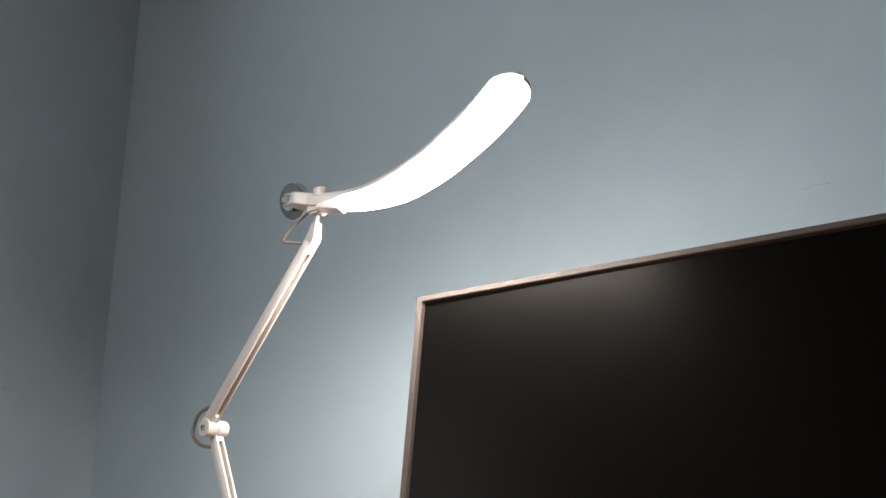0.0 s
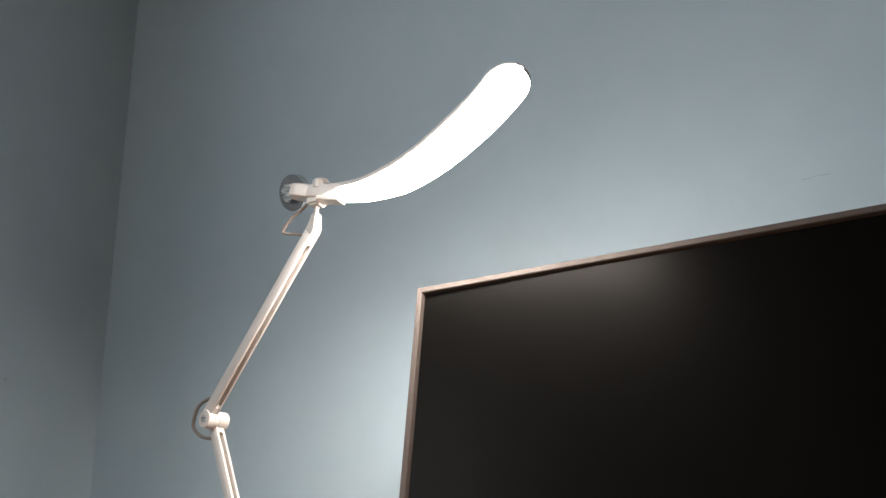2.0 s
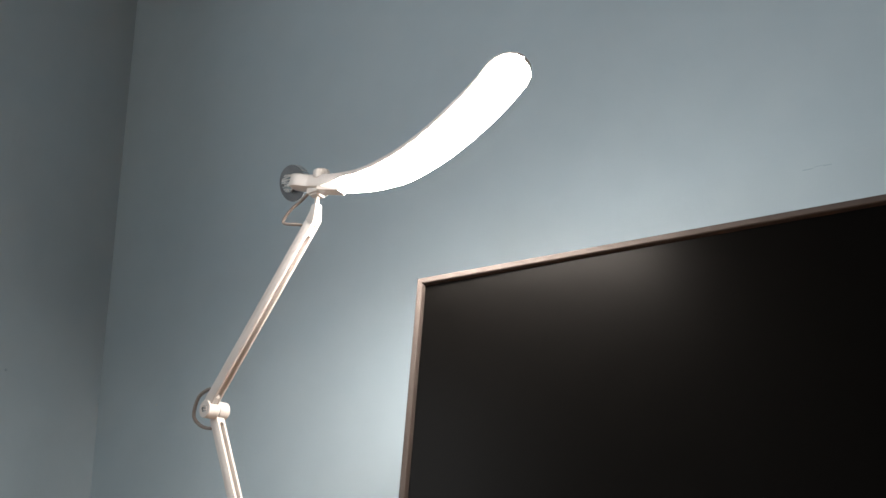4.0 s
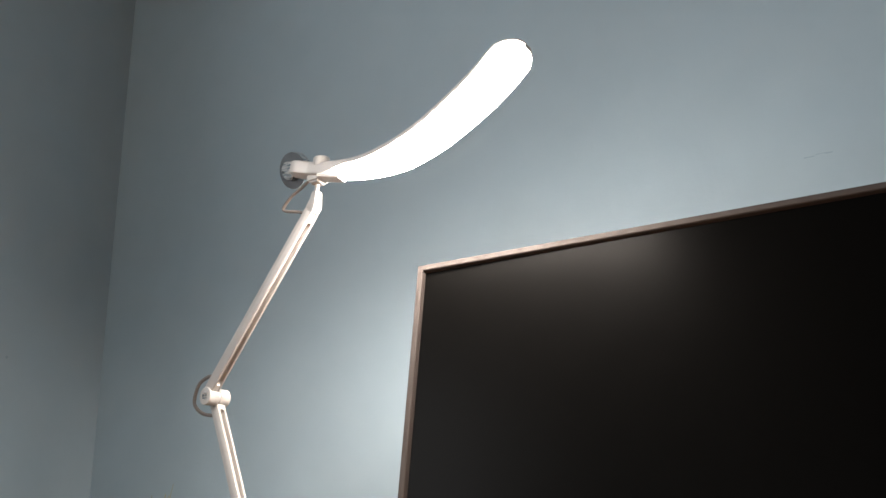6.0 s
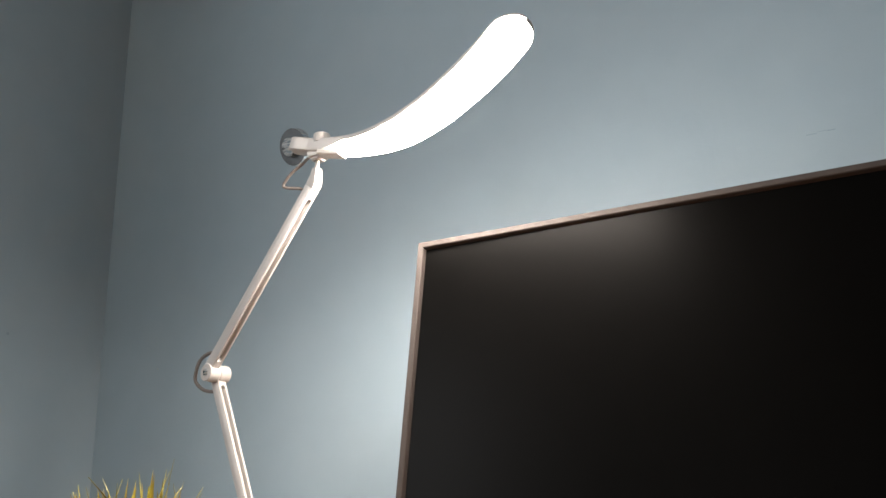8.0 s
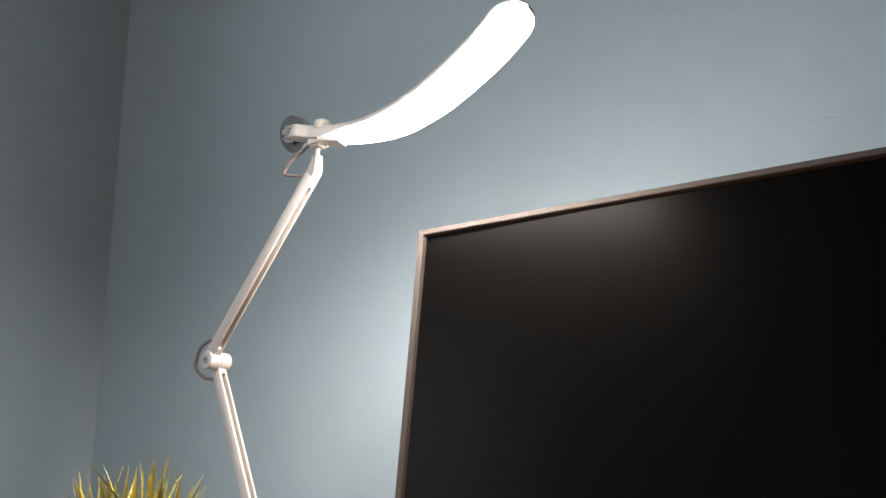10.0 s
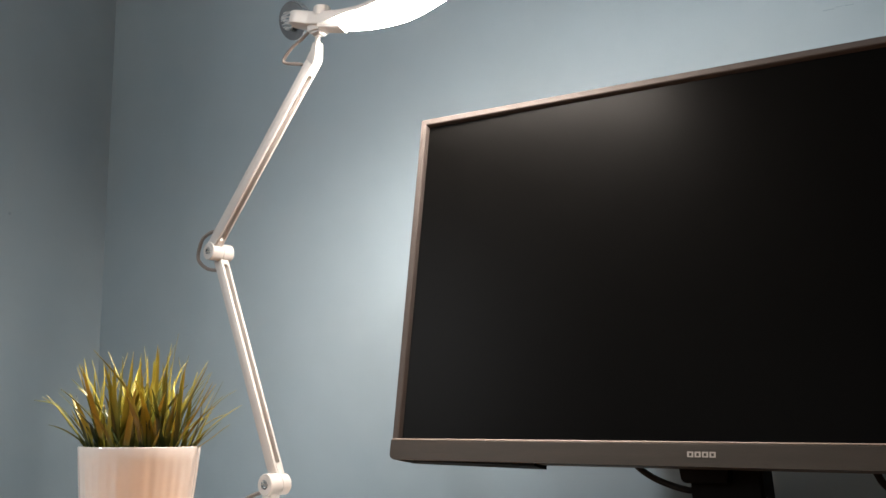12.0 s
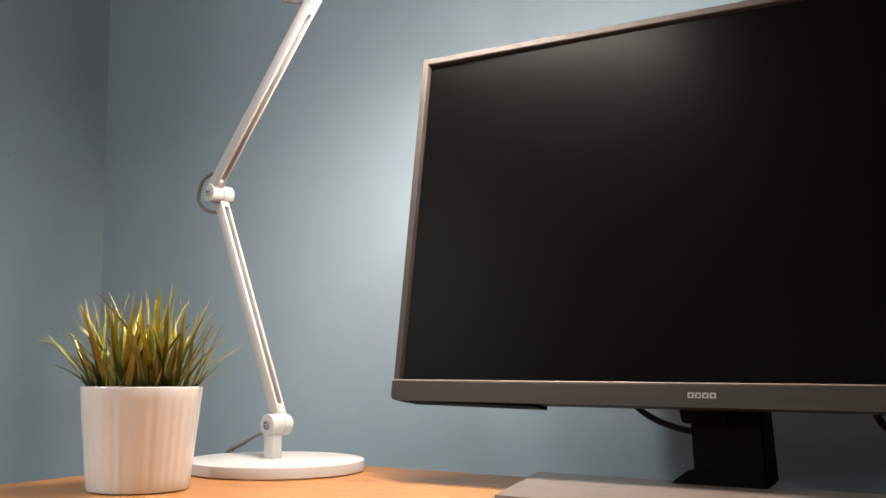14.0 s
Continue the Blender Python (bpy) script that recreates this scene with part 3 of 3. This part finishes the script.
    bmesh.ops.create_cube(b, size=1.0)
    for vert in b.verts:
        up = vert.co.z > 0
        x0, x1 = (-0.289, -0.216) if up else (-0.281, -0.206)
        vert.co = Vector((x1 if vert.co.x > 0 else x0, (1.035 if vert.co.y > 0 else 0.986) - (0.0 if up else 0.004), Z0 + 0.02 if up else DESK_Z + 0.0147))
    bmesh.ops.bevel(b, geom=b.edges[:], offset=0.003, segments=2, affect="EDGES")
    part("column", b, MAT_BLACK, t)
    b = bmesh.new()
    bmesh.ops.create_cube(b, size=1.0)
    for vert in b.verts:
        back = vert.co.y > 0
        w = 0.212 if back else 0.160
        vert.co = Vector((MX + (w if vert.co.x > 0 else -w), 1.0 if back else 0.790, DESK_Z + (0.0145 if vert.co.z > 0 else 0.0004)))
    bmesh.ops.bevel(b, geom=b.edges[:], offset=0.003, segments=2, affect="EDGES")
    stand_tray = part("stand_tray", b, MAT_TRAY, t, "brushed bronze grey stand tray")
    b = bmesh.new()
    bmesh.ops.create_cube(b, size=1.0)
    for vert in b.verts:
        up = vert.co.z > 0
        x0, x1 = (-0.285, -0.209) if up else (-0.304, -0.206)
        vert.co = Vector((x1 if vert.co.x > 0 else x0, (0.996 if vert.co.y > 0 else 0.974), DESK_Z + (0.029 if up else 0.0146)))
    bmesh.ops.bevel(b, geom=b.edges[:], offset=0.0012, segments=2, affect="EDGES")
    part("foot_collar", b, MAT_BLACK, stand_tray, "black collar at the foot of the column")
    part("cable", tube([(-0.366, 0.990, Z0 - 0.010), (-0.350, 1.0, Z0 - 0.036), (-0.333, 1.0, Z0 - 0.049), (-0.311, 1.0, Z0 - 0.058), (-0.287, 1.003, Z0 - 0.0635), (-0.26, 1.045, Z0 - 0.067)], 0.0036),
         MAT_BLACKCABLE, t, "black cable hanging behind the chin")
    part("cable", tube([(-0.116, 0.990, Z0 - 0.015), (-0.107, 1.0, Z0 - 0.041), (-0.099, 1.0, Z0 - 0.053), (-0.075, 1.01, Z0 - 0.075), (-0.03, 1.03, DESK_Z + 0.0045)], 0.0036),
         MAT_BLACKCABLE, t, "black cable hanging behind the chin")


monitor()

# ---- the potted grass ----
POT = Vector((-0.814, 0.722, DESK_Z))


def potted_grass():
    t = thing("potted_grass", POT, "yellow green artificial grass in a glazed white pot", "potted plant")
    rb, rt, h = 0.0540, 0.0645, 0.111
    rnd = random.Random(4)
    ph = [rnd.uniform(0, 6.28) for _ in range(4)]

    def wob(a, z):
        ribs = 0.0050 * math.sin(23 * a + ph[0]) * math.sin(5 * a + ph[3]) + 0.0036 * math.sin(37 * a + ph[1]) * math.sin(3 * a + ph[2]) + 0.0015 * math.sin(9 * a + ph[2])
        return ribs * min(1.0, max(0.0, (h - 0.002 - z) / 0.02))

    prof = [(0, 0.0006), (rb - 0.003, 0.0006), (rb - 0.0008, 0.0014), (rb, 0.003)]
    prof += [(rb + (rt - rb) * k / 8, 0.003 + (h - 0.005) * k / 8) for k in range(1, 9)]
    prof += [(rt - 0.0005, h - 0.0005), (rt - 0.0018, h), (rt - 0.0034, h - 0.0008), (rt - 0.004, h - 0.003), (rt - 0.006, 0.09), (0, 0.09)]
    part("pot", lathe(prof, 288, Matrix.Translation(POT), None, wob), MAT_POT, t, "glossy white glazed pot, slightly ribbed")
    part("soil", lathe([(0, 0.0905), (0.058, 0.0905), (0.058, 0.0930), (0.03, 0.0955), (0, 0.0965)], 48, Matrix.Translation(POT)), MAT_SOIL, t, "dark filler under the blades")

    def blade(length, lean, droop, width, twist):
        """One blade in its own axes: it rises along z and bends over towards x."""
        b = bmesh.new()
        steps, rows = 9, []
        kink, bend = rnd.uniform(0.35, 0.8), rnd.gauss(0, 0.22)
        x = z = 0.0
        for i in range(steps + 1):
            s = i / steps
            a = lean + droop * s ** 1.7 + (bend if s > kink else 0.0)
            w = width * (0.7 + 0.65 * s if s < 0.3 else 0.88 * (1 - ((s - 0.3) / 0.7) ** 2.4) + 0.03)
            tw = twist * s
            sx, sy = math.sin(tw) * w, math.cos(tw) * w
            fold = 0.28 * w
            c = Vector((x, 0, z))
            out = Vector((math.cos(a), 0, -math.sin(a)))
            rows.append([b.verts.new(c + Vector((0, 1, 0)) * sy + out * (sx + fold)), b.verts.new(c), b.verts.new(c - Vector((0, 1, 0)) * sy + out * (fold - sx)),
                         b.verts.new(c - out * 0.0004)])
            x += length / steps * math.sin(a)
            z += length / steps * math.cos(a)
        for lo, hi in zip(rows, rows[1:]):
            for j in range(4):
                b.faces.new((lo[j], lo[(j + 1) % 4], hi[(j + 1) % 4], hi[j]))
        return b

    for i in range(210):
        r = 0.050 * math.sqrt(rnd.random())
        a = rnd.uniform(0, 2 * math.pi)
        out = r / 0.050
        length = rnd.uniform(0.058, 0.158) * (1 - 0.32 * out)
        lean = 0.02 + 0.42 * rnd.random() * (0.45 + out)
        droop = rnd.uniform(-0.15, 0.40) + out * rnd.uniform(0.0, 0.35)
        if out > 0.7 and rnd.random() < 0.05:
            lean, droop = lean + 0.30, droop + 0.30
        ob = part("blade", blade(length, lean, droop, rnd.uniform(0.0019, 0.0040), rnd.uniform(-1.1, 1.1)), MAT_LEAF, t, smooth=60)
        turn = rnd.gauss(0, 40 + 75 * (1 - out))
        ob.matrix_basis = t.matrix_basis @ pose(r * math.cos(a), r * math.sin(a), 0.092, 0, 0, math.degrees(a) + turn)

    # a few long blades bend far out over the rim; others stand tall in the middle
    for side, length, lean, droop, wide in ((-42, 0.098, 0.58, 0.36, 0.0034), (-42, 0.072, 0.60, 0.70, 0.0032), (-38, 0.098, 0.66, 0.30, 0.0034), (-34, 0.118, 0.24, 0.14, 0.0030),
                                            (-30, 0.112, 0.34, 0.10, 0.0028), (42, 0.096, 0.72, 0.42, 0.0030), (46, 0.070, 0.86, 0.35, 0.0026), (36, 0.108, 0.40, 0.20, 0.0026),
                                            (38, 0.092, 0.52, 0.25, 0.0030), (33, 0.100, 0.48, 0.12, 0.0032), (4, 0.128, 0.05, 0.04, 0.0030), (-20, 0.122, 0.06, 0.08, 0.0030), (17, 0.118, 0.08, 0.10, 0.0026)):
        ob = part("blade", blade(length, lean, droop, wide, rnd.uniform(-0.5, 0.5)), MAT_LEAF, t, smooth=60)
        ob.matrix_basis = t.matrix_basis @ pose(0.00086 * side, 0.00051 * side - 0.006, 0.092, 0, 0, 31 if side > 0 else 211)


potted_grass()
